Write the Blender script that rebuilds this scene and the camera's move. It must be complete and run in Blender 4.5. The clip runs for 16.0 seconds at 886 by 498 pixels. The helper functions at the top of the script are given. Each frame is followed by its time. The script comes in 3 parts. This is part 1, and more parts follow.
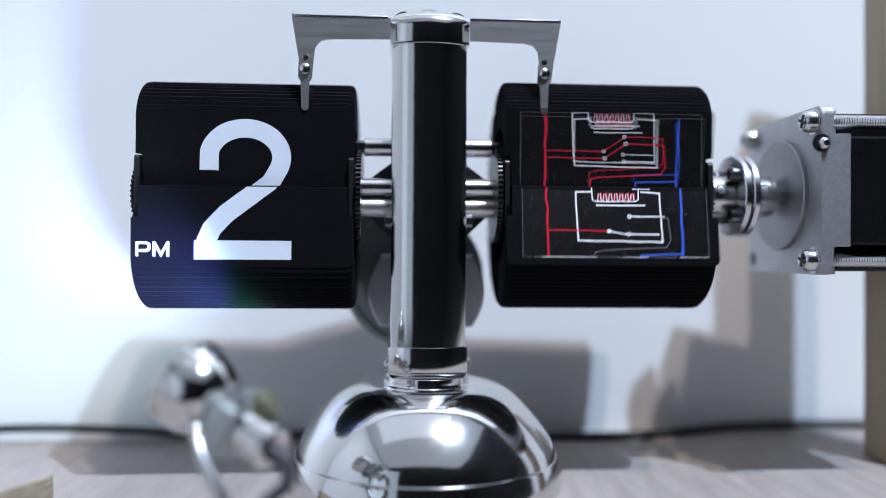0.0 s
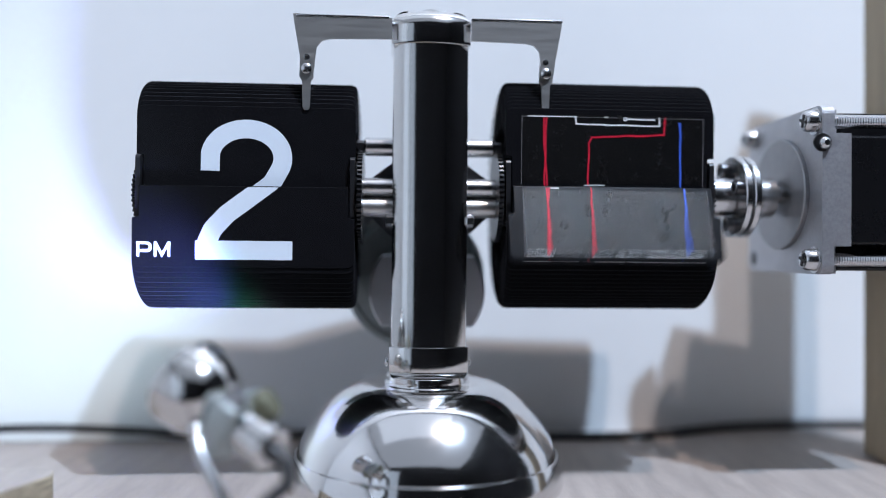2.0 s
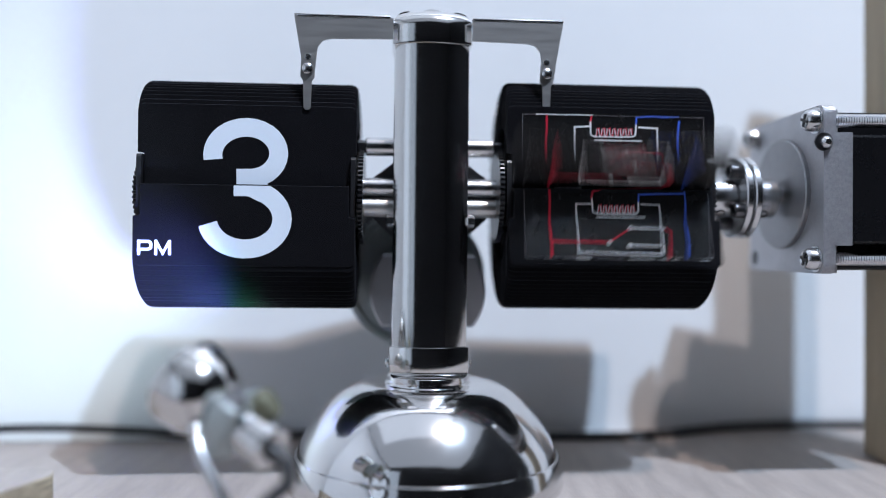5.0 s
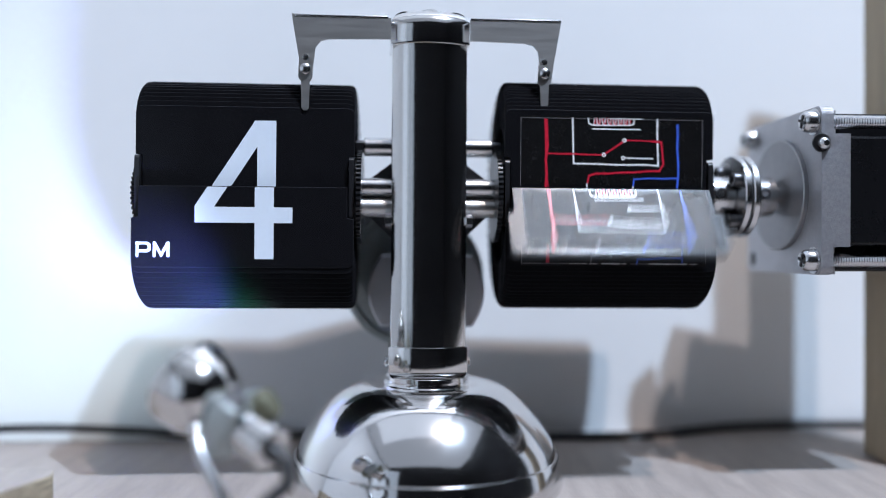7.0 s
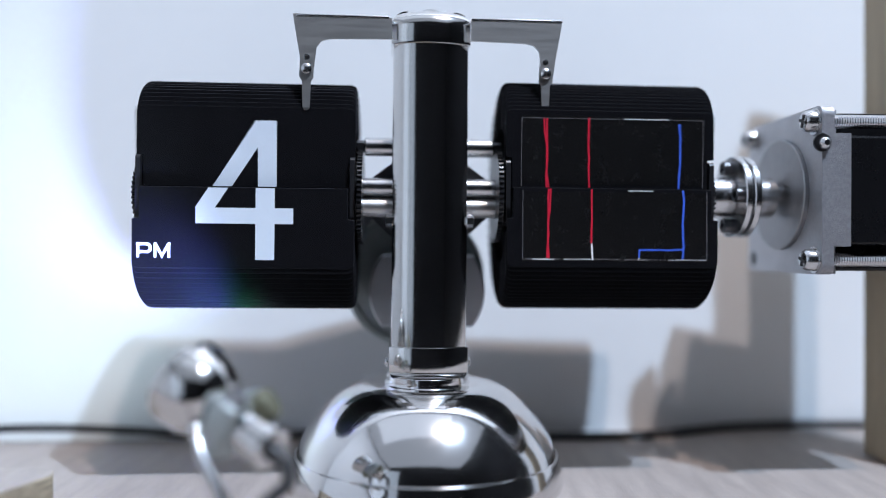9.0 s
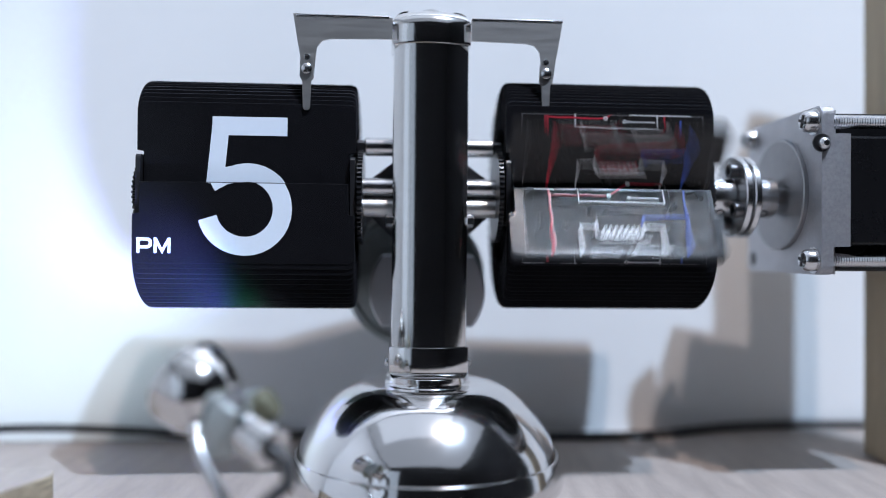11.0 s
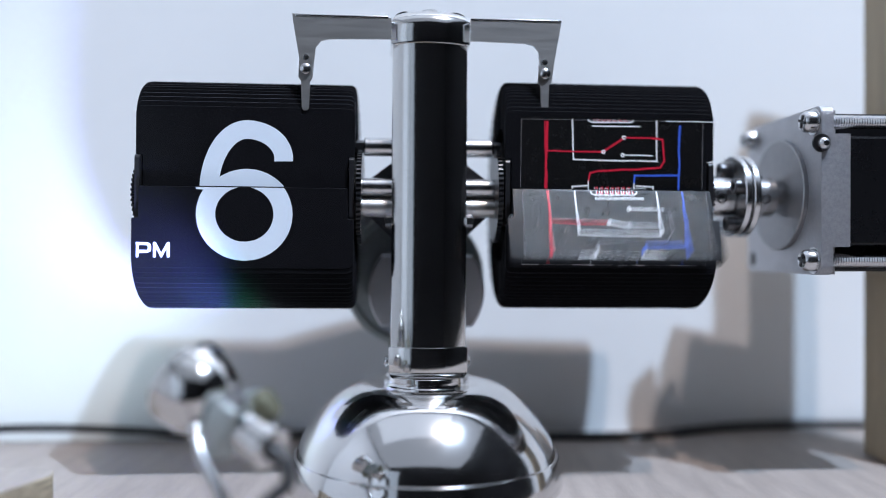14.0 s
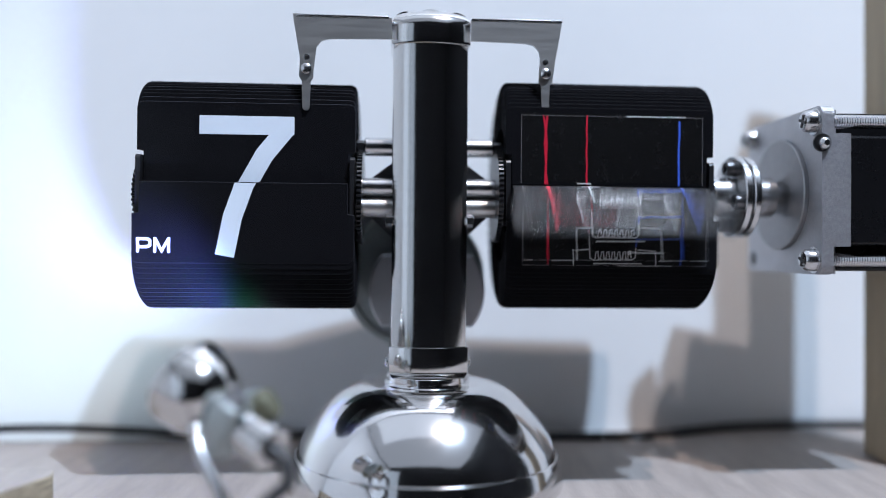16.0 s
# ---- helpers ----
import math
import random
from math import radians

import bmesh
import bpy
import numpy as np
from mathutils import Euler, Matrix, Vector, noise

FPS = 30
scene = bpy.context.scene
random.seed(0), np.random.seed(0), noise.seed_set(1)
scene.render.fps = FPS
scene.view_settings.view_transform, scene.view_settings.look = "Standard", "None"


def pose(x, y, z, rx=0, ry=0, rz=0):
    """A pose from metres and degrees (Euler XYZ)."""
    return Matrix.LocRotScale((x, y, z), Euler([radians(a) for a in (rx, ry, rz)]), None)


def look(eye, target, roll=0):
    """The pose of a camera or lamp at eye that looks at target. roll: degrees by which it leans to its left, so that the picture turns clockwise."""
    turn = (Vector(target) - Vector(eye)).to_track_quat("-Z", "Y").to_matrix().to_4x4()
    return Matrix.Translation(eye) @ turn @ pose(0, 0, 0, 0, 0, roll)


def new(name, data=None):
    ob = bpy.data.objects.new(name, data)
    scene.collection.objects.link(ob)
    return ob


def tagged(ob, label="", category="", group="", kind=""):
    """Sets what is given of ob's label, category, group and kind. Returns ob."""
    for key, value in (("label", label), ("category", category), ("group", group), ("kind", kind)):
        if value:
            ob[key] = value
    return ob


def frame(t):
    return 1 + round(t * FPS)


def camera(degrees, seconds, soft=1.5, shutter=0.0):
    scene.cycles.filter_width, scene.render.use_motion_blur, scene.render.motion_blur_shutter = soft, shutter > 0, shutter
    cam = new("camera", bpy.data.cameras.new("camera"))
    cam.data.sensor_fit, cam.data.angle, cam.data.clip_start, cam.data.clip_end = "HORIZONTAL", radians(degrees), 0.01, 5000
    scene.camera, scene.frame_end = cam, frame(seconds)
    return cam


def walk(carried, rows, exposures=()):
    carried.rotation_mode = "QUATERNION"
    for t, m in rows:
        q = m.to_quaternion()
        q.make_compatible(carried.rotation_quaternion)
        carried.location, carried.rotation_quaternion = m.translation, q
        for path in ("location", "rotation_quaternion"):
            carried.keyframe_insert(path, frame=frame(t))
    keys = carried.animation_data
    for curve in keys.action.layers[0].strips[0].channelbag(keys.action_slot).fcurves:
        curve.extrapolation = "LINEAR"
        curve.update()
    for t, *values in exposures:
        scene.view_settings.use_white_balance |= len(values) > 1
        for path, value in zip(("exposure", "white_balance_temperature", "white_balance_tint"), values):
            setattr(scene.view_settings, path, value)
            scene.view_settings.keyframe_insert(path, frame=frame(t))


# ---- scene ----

EYE_Z = 0.083
cam = camera(57.9, 16.0, soft=1.0, shutter=0.5)
cam.data.dof.use_dof = True
cam.data.dof.focus_distance = 0.272
cam.data.dof.aperture_fstop = 2.2
CAM_POSE = pose(0, -0.289, EYE_Z, 90, 0, 0)
walk(cam, [(0, CAM_POSE), (16, CAM_POSE)], [(0, 0.0), (16, 0.0)])

# ---- world and lights ----
world = bpy.data.worlds.new("world")
scene.world = world
world.use_nodes = True
world.node_tree.nodes["Background"].inputs[0].default_value = (0.55, 0.62, 0.75, 1)
world.node_tree.nodes["Background"].inputs[1].default_value = 0.01


def area_lamp(name, eye, target, size, power, color, size_y=None):
    data = bpy.data.lights.new(name, "AREA")
    data.shape = "RECTANGLE" if size_y else "DISK"
    data.size = size
    if size_y:
        data.size_y = size_y
    data.energy, data.color = power, color
    ob = new(name, data)
    ob.matrix_world = look(eye, target)
    return ob


area_lamp("cool_ceiling_spot", (0.745, -0.806, 2.17), (0, 0, 0.1), 0.035, 82.0, (0.57, 0.75, 1.0))
area_lamp("warm_ceiling_spot", (0.530, -0.80, 2.24), (0, 0, 0.1), 0.035, 31.0, (1.0, 0.84, 0.78))
area_lamp("side_window", (-1.60, -2.45, 0.75), (0, 0, 0.75), 1.1, 4.0, (0.66, 0.80, 1.0), 2.0)
# two unseen overhead fills, added to lift the shadows and grey the dome
area_lamp("ceiling_panel", (0.0, -1.52, 2.38), (0.0, -1.52, 0), 3.9, 16.5, (0.72, 0.82, 1.0), 3.0)
area_lamp("ceiling_fixture", (-0.40, -0.62, 2.34), (-0.40, -0.62, 0), 2.2, 4.0, (0.72, 0.82, 1.0), 1.1)


# ---- materials ----
def material(name, color, rough=0.5, metal=0.0, var=0.08, scale=60.0, bump=0.0, bump_scale=400.0, stretch=(1, 1, 1), coat=0.0, spec=0.5, rough_var=0.1, turn=0.0):
    """A surface with colour variation at two scales, uneven gloss and fine relief."""
    m = bpy.data.materials.new(name)
    m.use_nodes = True
    nt = m.node_tree
    b = nt.nodes["Principled BSDF"]
    b.inputs["Metallic"].default_value = metal
    b.inputs["Coat Weight"].default_value = coat
    b.inputs["Specular IOR Level"].default_value = spec
    tc = nt.nodes.new("ShaderNodeTexCoord")
    mp = nt.nodes.new("ShaderNodeMapping")
    mp.inputs["Scale"].default_value = stretch
    mp.inputs["Rotation"].default_value = (0, 0, radians(turn))
    nt.links.new(tc.outputs["Object"], mp.inputs["Vector"])
    n1 = nt.nodes.new("ShaderNodeTexNoise")
    n1.inputs["Scale"].default_value = scale
    n1.inputs["Detail"].default_value = 6
    n2 = nt.nodes.new("ShaderNodeTexNoise")
    n2.inputs["Scale"].default_value = scale * 9
    n2.inputs["Detail"].default_value = 3
    for n in (n1, n2):
        nt.links.new(mp.outputs[0], n.inputs["Vector"])
    mix = nt.nodes.new("ShaderNodeMath")
    mix.operation = "MULTIPLY_ADD"
    nt.links.new(n2.outputs["Fac"], mix.inputs[0])
    mix.inputs[1].default_value = 0.4
    nt.links.new(n1.outputs["Fac"], mix.inputs[2])
    ramp = nt.nodes.new("ShaderNodeMapRange")
    ramp.inputs["From Min"].default_value, ramp.inputs["From Max"].default_value = 0.4, 1.0
    ramp.inputs["To Min"].default_value, ramp.inputs["To Max"].default_value = 1 - var, 1 + var
    nt.links.new(mix.outputs[0], ramp.inputs["Value"])
    mul = nt.nodes.new("ShaderNodeVectorMath")
    mul.operation = "SCALE"
    mul.inputs[0].default_value = color
    nt.links.new(ramp.outputs[0], mul.inputs["Scale"])
    nt.links.new(mul.outputs[0], b.inputs["Base Color"])
    rr = nt.nodes.new("ShaderNodeMapRange")
    rr.inputs["From Min"].default_value, rr.inputs["From Max"].default_value = 0.4, 1.0
    rr.inputs["To Min"].default_value, rr.inputs["To Max"].default_value = max(0.01, rough * (1 - rough_var)), min(1, rough * (1 + rough_var))
    nt.links.new(mix.outputs[0], rr.inputs["Value"])
    nt.links.new(rr.outputs[0], b.inputs["Roughness"])
    if bump:
        n3 = nt.nodes.new("ShaderNodeTexNoise")
        n3.inputs["Scale"].default_value = bump_scale
        n3.inputs["Detail"].default_value = 4
        nt.links.new(mp.outputs[0], n3.inputs["Vector"])
        bp = nt.nodes.new("ShaderNodeBump")
        bp.inputs["Strength"].default_value = bump
        bp.inputs["Distance"].default_value = 0.0005
        nt.links.new(n3.outputs["Fac"], bp.inputs["Height"])
        nt.links.new(bp.outputs[0], b.inputs["Normal"])
    return m


OLIVE = material("dull_olive_metal", (0.16, 0.16, 0.11), 0.5, 0.5, 0.15, 200)
CHROME = material("polished_steel", (0.66, 0.65, 0.64), 0.075, 1.0, 0.03, 40, 0.01, 600, rough_var=0.3)
DOME = material("dome_steel", (0.70, 0.69, 0.69), 0.10, 1.0, 0.04, 40, 0.03, 500, rough_var=0.35)
STEEL = material("steel", (0.62, 0.62, 0.63), 0.22, 1.0, 0.05, 80)
BRUSHED = material("brushed_steel", (0.60, 0.59, 0.58), 0.38, 1.0, 0.05, 60, 0.05, 500, (1, 1, 12))
DARK_STEEL = material("dark_steel", (0.16, 0.16, 0.17), 0.3, 1.0, 0.1, 80)
BOSS = material("turned_boss", (0.30, 0.30, 0.31), 0.36, 0.95, 0.10, 300, 0.1, 2500)
CAST = material("cast_aluminium", (0.36, 0.36, 0.38), 0.45, 0.9, 0.16, 900, 0.45, 4500)
ALU_FACE = material("turned_aluminium", (0.52, 0.52, 0.54), 0.46, 0.85, 0.14, 90, 0.1, 900)
BLACK_CARD = material("black_card", (0.0058, 0.0058, 0.0072), 0.24, 0.0, 0.12, 90, 0.06, 1200, spec=0.42)
CARD_EDGE = material("cut_card_edge", (0.03, 0.03, 0.034), 0.6, 0.0, 0.2, 300, spec=0.06)
BLACK_PLASTIC = material("black_plastic", (0.014, 0.014, 0.016), 0.32, 0.0, 0.1, 100)
BLACK_RUBBER = material("black_rubber", (0.02, 0.02, 0.022), 0.5, 0.0, 0.1, 100)
BLACK_PAINT = material("black_motor_paint", (0.006, 0.006, 0.007), 0.28, 0.0, 0.1, 100, 0.1, 900, spec=0.25)
WHITE_PRINT = material("white_print", (0.68, 0.75, 0.84), 0.5, 0.0, 0.03, 90)
WHITE_CHALK = material("white_marker", (0.84, 0.84, 0.85), 0.3, 0.0, 0.18, 900)
RED_CHALK = material("red_marker", (0.55, 0.015, 0.04), 0.3, 0.0, 0.25, 900)
YELLOW_CHALK = material("yellow_marker", (0.65, 0.60, 0.08), 0.3, 0.0, 0.2, 900)
GREY_CHALK = material("grey_marker", (0.16, 0.15, 0.16), 0.3, 0.0, 0.2, 900)
STICKER = material("black_sticker", (0.0035, 0.0033, 0.0036), 0.27, 0.0, 0.15, 200, 0.30, 5000, spec=0.5, rough_var=0.03)
BLUE_CHALK = material("blue_marker", (0.05, 0.12, 0.60), 0.3, 0.0, 0.2, 900)
WALL_PAINT = material("white_wall_paint", (0.78, 0.79, 0.80), 0.75, 0.0, 0.02, 8, 0.15, 260)
WOOD_TABLE = material("pale_wood", (0.27, 0.235, 0.215), 0.6, 0.0, 0.22, 26, 0.25, 260, (7, 1, 7), turn=24.0)
WOOD_POST = material("raw_timber", (0.36, 0.29, 0.20), 0.7, 0.0, 0.2, 16, 0.3, 200, (9, 9, 1))
WOOD_EDGE = material("sawn_edge", (0.28, 0.23, 0.165), 0.85, 0.0, 0.5, 160, 0.6, 500, (1, 1, 6))
ZINC = material("dull_zinc", (0.40, 0.44, 0.44), 0.45, 0.85, 0.15, 200, 0.1, 900)
GREY_KNOB = material("satin_grey", (0.46, 0.47, 0.50), 0.42, 0.6, 0.05, 80)
# near-black: the unlit room's darkness is put into this colour
ROOM_DARK = material("room_dark", (0.006, 0.006, 0.007), 0.9, 0.0, 0.1, 3, spec=0.15)

# fine scratches spread a soft glow round the lamps' mirror images
for _m in (DOME, CHROME):
    _m.node_tree.nodes["Principled BSDF"].inputs["Coat Weight"].default_value = 0.9
    _m.node_tree.nodes["Principled BSDF"].inputs["Coat Roughness"].default_value = 0.24

# edge highlights put into the colour: cut edges paler on some cards than others
_nt = CARD_EDGE.node_tree
_info = _nt.nodes.new("ShaderNodeObjectInfo")
_pow = _nt.nodes.new("ShaderNodeMath")
_pow.operation = "POWER"
_pow.inputs[1].default_value = 7.0
_nt.links.new(_info.outputs["Random"], _pow.inputs[0])
_mix = _nt.nodes.new("ShaderNodeMix")
_mix.data_type = "RGBA"
_mix.inputs["A"].default_value = (0.004, 0.004, 0.005, 1)
_mix.inputs["B"].default_value = (0.032, 0.032, 0.038, 1)
_nt.links.new(_pow.outputs[0], _mix.inputs["Factor"])
_nt.links.new(_mix.outputs["Result"], _nt.nodes["Principled BSDF"].inputs["Base Color"])
LED_LENS = bpy.data.materials.new("led_lens")
LED_LENS.use_nodes = True
LED_LENS.node_tree.nodes["Principled BSDF"].inputs["Emission Color"].default_value = (0.6, 0.75, 1.0, 1)
LED_LENS.node_tree.nodes["Principled BSDF"].inputs["Emission Strength"].default_value = 6.0


# ---- mesh helpers ----
def part(name, bm, mat, parent=None, label="", smooth=True, m=None):
    """Links a bmesh as one mesh object under a thing or a part."""
    me = bpy.data.meshes.new(name)
    bm.normal_update()
    bm.to_mesh(me)
    bm.free()
    for one in (mat if isinstance(mat, (list, tuple)) else [mat]):
        me.materials.append(one)
    if smooth:
        me.polygons.foreach_set("use_smooth", [True] * len(me.polygons))
        me.set_sharp_from_angle(angle=radians(35))
    ob = new(name, me)
    if parent:
        ob.parent = parent
    if m is not None:
        ob.matrix_basis = m
    if label:
        tagged(ob, label)
    return ob


def empty(name, m=None):
    ob = new(name)
    ob.empty_display_size = 0.02
    if m is not None:
        ob.matrix_basis = m
    return ob


def box(x0, x1, y0, y1, z0, z1, bevel=0.0, seg=2, bm=None, m=None):
    bm = bm or bmesh.new()
    made = bmesh.ops.create_cube(bm, size=1)["verts"]
    bmesh.ops.transform(bm, verts=made, matrix=Matrix.Translation(((x0 + x1) / 2, (y0 + y1) / 2, (z0 + z1) / 2)) @ Matrix.Diagonal((x1 - x0, y1 - y0, z1 - z0, 1)))
    if bevel:
        edges = list({e for v in made for e in v.link_edges})
        made = list({v for f in bmesh.ops.bevel(bm, geom=edges, offset=bevel, segments=seg, affect="EDGES", profile=0.5)["faces"] for v in f.verts} | {v for v in made if v.is_valid})
    if m is not None:
        bmesh.ops.transform(bm, verts=made, matrix=m)
    return bm


def lathe(profile, seg=64, axis="z", bm=None, m=None):
    """Turns a profile of (radius, height) round an axis."""
    bm = bm or bmesh.new()
    turn = {"z": Matrix.Identity(4), "x": Matrix.Rotation(radians(90), 4, "Y"), "y": Matrix.Rotation(radians(-90), 4, "X")}[axis]
    mat = (m or Matrix.Identity(4)) @ turn
    rings = []
    for r, h in profile:
        if r < 1e-7:
            rings.append([bm.verts.new(mat @ Vector((0, 0, h)))] * seg)
        else:
            rings.append([bm.verts.new(mat @ Vector((r * math.cos(2 * math.pi * i / seg), r * math.sin(2 * math.pi * i / seg), h))) for i in range(seg)])
    for a, b in zip(rings, rings[1:]):
        for i in range(seg):
            j = (i + 1) % seg
            vs = []
            for v in (a[i], a[j], b[j], b[i]):
                if v not in vs:
                    vs.append(v)
            if len(vs) > 2:
                bm.faces.new(vs)
    bmesh.ops.recalc_face_normals(bm, faces=bm.faces)
    return bm


def rod(r, h0, h1, axis="x", seg=24, bev=0.0003, bm=None, m=None):
    return lathe([(0, h0), (r - bev, h0), (r, h0 + bev), (r, h1 - bev), (r - bev, h1), (0, h1)], seg, axis, bm, m)


def prism(outline, h0, h1, bm=None, m=None, bevel=0.0, seg=2):
    """Extrudes a flat (x, z) outline along y from h0 to h1."""
    bm = bm or bmesh.new()
    mat = m or Matrix.Identity(4)
    a = [bm.verts.new(mat @ Vector((x, h0, z))) for x, z in outline]
    b = [bm.verts.new(mat @ Vector((x, h1, z))) for x, z in outline]
    fs = [bm.faces.new(a), bm.faces.new(b[::-1])]
    n = len(a)
    for i in range(n):
        fs.append(bm.faces.new((a[i], b[i], b[(i + 1) % n], a[(i + 1) % n])))
    bmesh.ops.recalc_face_normals(bm, faces=fs)
    if bevel:
        rim = list({e for f in fs[:2] for e in f.edges})
        bmesh.ops.bevel(bm, geom=rim, offset=bevel, segments=seg, affect="EDGES", profile=0.5)
    return bm


def rounded(x0, x1, z0, z1, r, n=5):
    pts = []
    for cx, cz, a in ((x1 - r, z1 - r, 0), (x0 + r, z1 - r, 90), (x0 + r, z0 + r, 180), (x1 - r, z0 + r, 270)):
        for i in range(n + 1):
            t = radians(a + 90 * i / n)
            pts.append((cx + r * math.cos(t), cz + r * math.sin(t)))
    return pts


def tube(points, r, seg=10, bm=None):
    """A round tube through points."""
    bm = bm or bmesh.new()
    pts = [Vector(p) for p in points]
    rings = []
    up = Vector((0.3, 0.2, 1)).normalized()
    for i, p in enumerate(pts):
        d = (pts[min(i + 1, len(pts) - 1)] - pts[max(i - 1, 0)]).normalized()
        a = d.cross(up).normalized()
        b = a.cross(d)
        rings.append([bm.verts.new(p + r * (math.cos(2 * math.pi * k / seg) * a + math.sin(2 * math.pi * k / seg) * b)) for k in range(seg)])
    for a, b in zip(rings, rings[1:]):
        for k in range(seg):
            bm.faces.new((a[k], a[(k + 1) % seg], b[(k + 1) % seg], b[k]))
    bm.faces.new(rings[0][::-1])
    bm.faces.new(rings[-1])
    bmesh.ops.recalc_face_normals(bm, faces=bm.faces)
    return bm


def smooth_path(pts, n=8):
    """A Catmull-Rom curve through the points."""
    pts = [Vector(p) for p in pts]
    ext = [2 * pts[0] - pts[1]] + pts + [2 * pts[-1] - pts[-2]]
    out = []
    for i in range(1, len(ext) - 2):
        p0, p1, p2, p3 = ext[i - 1:i + 3]
        for k in range(n):
            t = k / n
            out.append(0.5 * ((2 * p1) + (p2 - p0) * t + (2 * p0 - 5 * p1 + 4 * p2 - p3) * t * t + (3 * p1 - p0 - 3 * p2 + p3) * t ** 3))
    out.append(pts[-1])
    return out


# ---- the room ----
def slab(name, x0, x1, y0, y1, z0, z1, mat, label, category):
    return tagged(part(name, box(x0, x1, y0, y1, z0, z1, 0.0015), mat, None, "", False), label, category, "", "structure")


WALL_Y = 0.0705       # where the wall crosses the middle of the bench
WALL_TURN = 4.2


def wall_y(x):
    return WALL_Y + math.tan(radians(WALL_TURN)) * x


slab("wall_north", -2.2, 2.2, 0.0, 0.12, -0.8, 2.4, WALL_PAINT, "smooth white painted wall behind the clock", "wall").matrix_basis = pose(0, WALL_Y, 0, 0, 0, WALL_TURN)
# unseen shell, blackened so the polished steel mirrors a dark room
slab("wall_south", -2.0, 2.0, -3.2, -3.1, -0.8, 2.4, ROOM_DARK, "unseen plain wall, blackened so that reflections stay dark", "wall")
# unseen too, but kept pale to put a grey reflection on the column's left
slab("wall_west", -2.12, -2.0, -3.2, 0.40, -0.8, 2.4, WALL_PAINT, "unseen side wall, kept pale as a reflector for the column", "wall")
slab("wall_east", 2.0, 2.12, -3.2, 0.40, -0.8, 2.4, ROOM_DARK, "unseen plain wall, blackened so that reflections stay dark", "wall")
slab("floor", -2.12, 2.12, -3.2, 0.40, -0.88, -0.8, ROOM_DARK, "unseen plain floor, blackened like the walls against reflections", "floor")
slab("ceiling", -2.12, 2.12, -3.2, 0.40, 2.4, 2.48, ROOM_DARK, "unseen plain ceiling, blackened like the walls against reflections", "ceiling")


def workbench():
    top = tagged(part("workbench_top", box(-0.9, 0.9, -0.205, 0.142, -0.03, 0.0, 0.001), WOOD_TABLE, None, "", False), "pale wooden workbench top with fine grain", "workbench")
    return top


workbench()


# ---- the flip clock ----
AXIS_Z = 0.1013      # height of the drums' axle over the bench
HUB = 0.0134         # radius of the circle of hinges
MINUTE_Z = 0.1026    # the minute drum sits a little higher, with a wider ring of hinges
MINUTE_HUB = 0.0142
CARD_L = 0.0265      # height of one card
CARD_W = 0.0735
TURN = 3.433         # seconds for one turn of the minute drum
CLOCK_POSE = pose(-0.0062, 0, 0, 0, 0.40, 3.5)


def card_mesh(name):
    """A thin card that hangs down from its hinge along -z, face towards -y."""
    w, l, r = CARD_W / 2, CARD_L, 0.0022
    pts = []
    for cx, a in ((-w + r, 180), (w - r, 270)):
        for i in range(4):
            t = radians(a + 90 * i / 3)
            pts.append((cx + r * math.cos(t), -l + r + r * math.sin(t)))
    pts += [(w, -0.0100), (w - 0.0022, -0.0096), (w - 0.0022, 0.0007), (-w + 0.0022, 0.0007), (-w + 0.0022, -0.0096), (-w, -0.0100)]
    bm = prism(pts, -0.00022, 0.00022, bevel=0.00014, seg=1)
    me = bpy.data.meshes.new(name)
    bm.normal_update()
    bm.to_mesh(me)
    bm.free()
    me.materials.append(BLACK_CARD)
    me.materials.append(CARD_EDGE)
    for f in me.polygons:
        f.material_index = 0 if abs(f.normal.y) > 0.9 else 1
    return me


def ribbon(bm, pts, width, y, mat=0):
    """A flat stroke along (x, z) points, at depth y."""
    P = [Vector((p[0], p[1])) for p in pts]
    rows = []
    for i, p in enumerate(P):
        a = (p - P[i - 1]).normalized() if i else (P[1] - p).normalized()
        b = (P[i + 1] - p).normalized() if i + 1 < len(P) else a
        t = a + b
        t = t.normalized() if t.length > 1e-6 else a
        n = Vector((-t.y, t.x))
        k = width / 2 / max(0.5, n.dot(Vector((-a.y, a.x))))
        rows.append((bm.verts.new((p.x + n.x * k, y, p.y + n.y * k)), bm.verts.new((p.x - n.x * k, y, p.y - n.y * k))))
    for (a, b), (c, d) in zip(rows, rows[1:]):
        bm.faces.new((a, b, d, c)).material_index = mat


def arc(cx, cz, rx, rz, a0, a1, n=14):
    return [(cx + rx * math.cos(radians(a0 + (a1 - a0) * i / n)), cz + rz * math.sin(radians(a0 + (a1 - a0) * i / n))) for i in range(n + 1)]


def half(bm, upper):
    """Keeps the part of a flat drawing above or below the split."""
    geom = bm.verts[:] + bm.edges[:] + bm.faces[:]
    bmesh.ops.bisect_plane(bm, geom=geom, plane_co=(0, 0, 0.0003 if upper else -0.0003), plane_no=(0, 0, 1), clear_inner=upper, clear_outer=not upper)


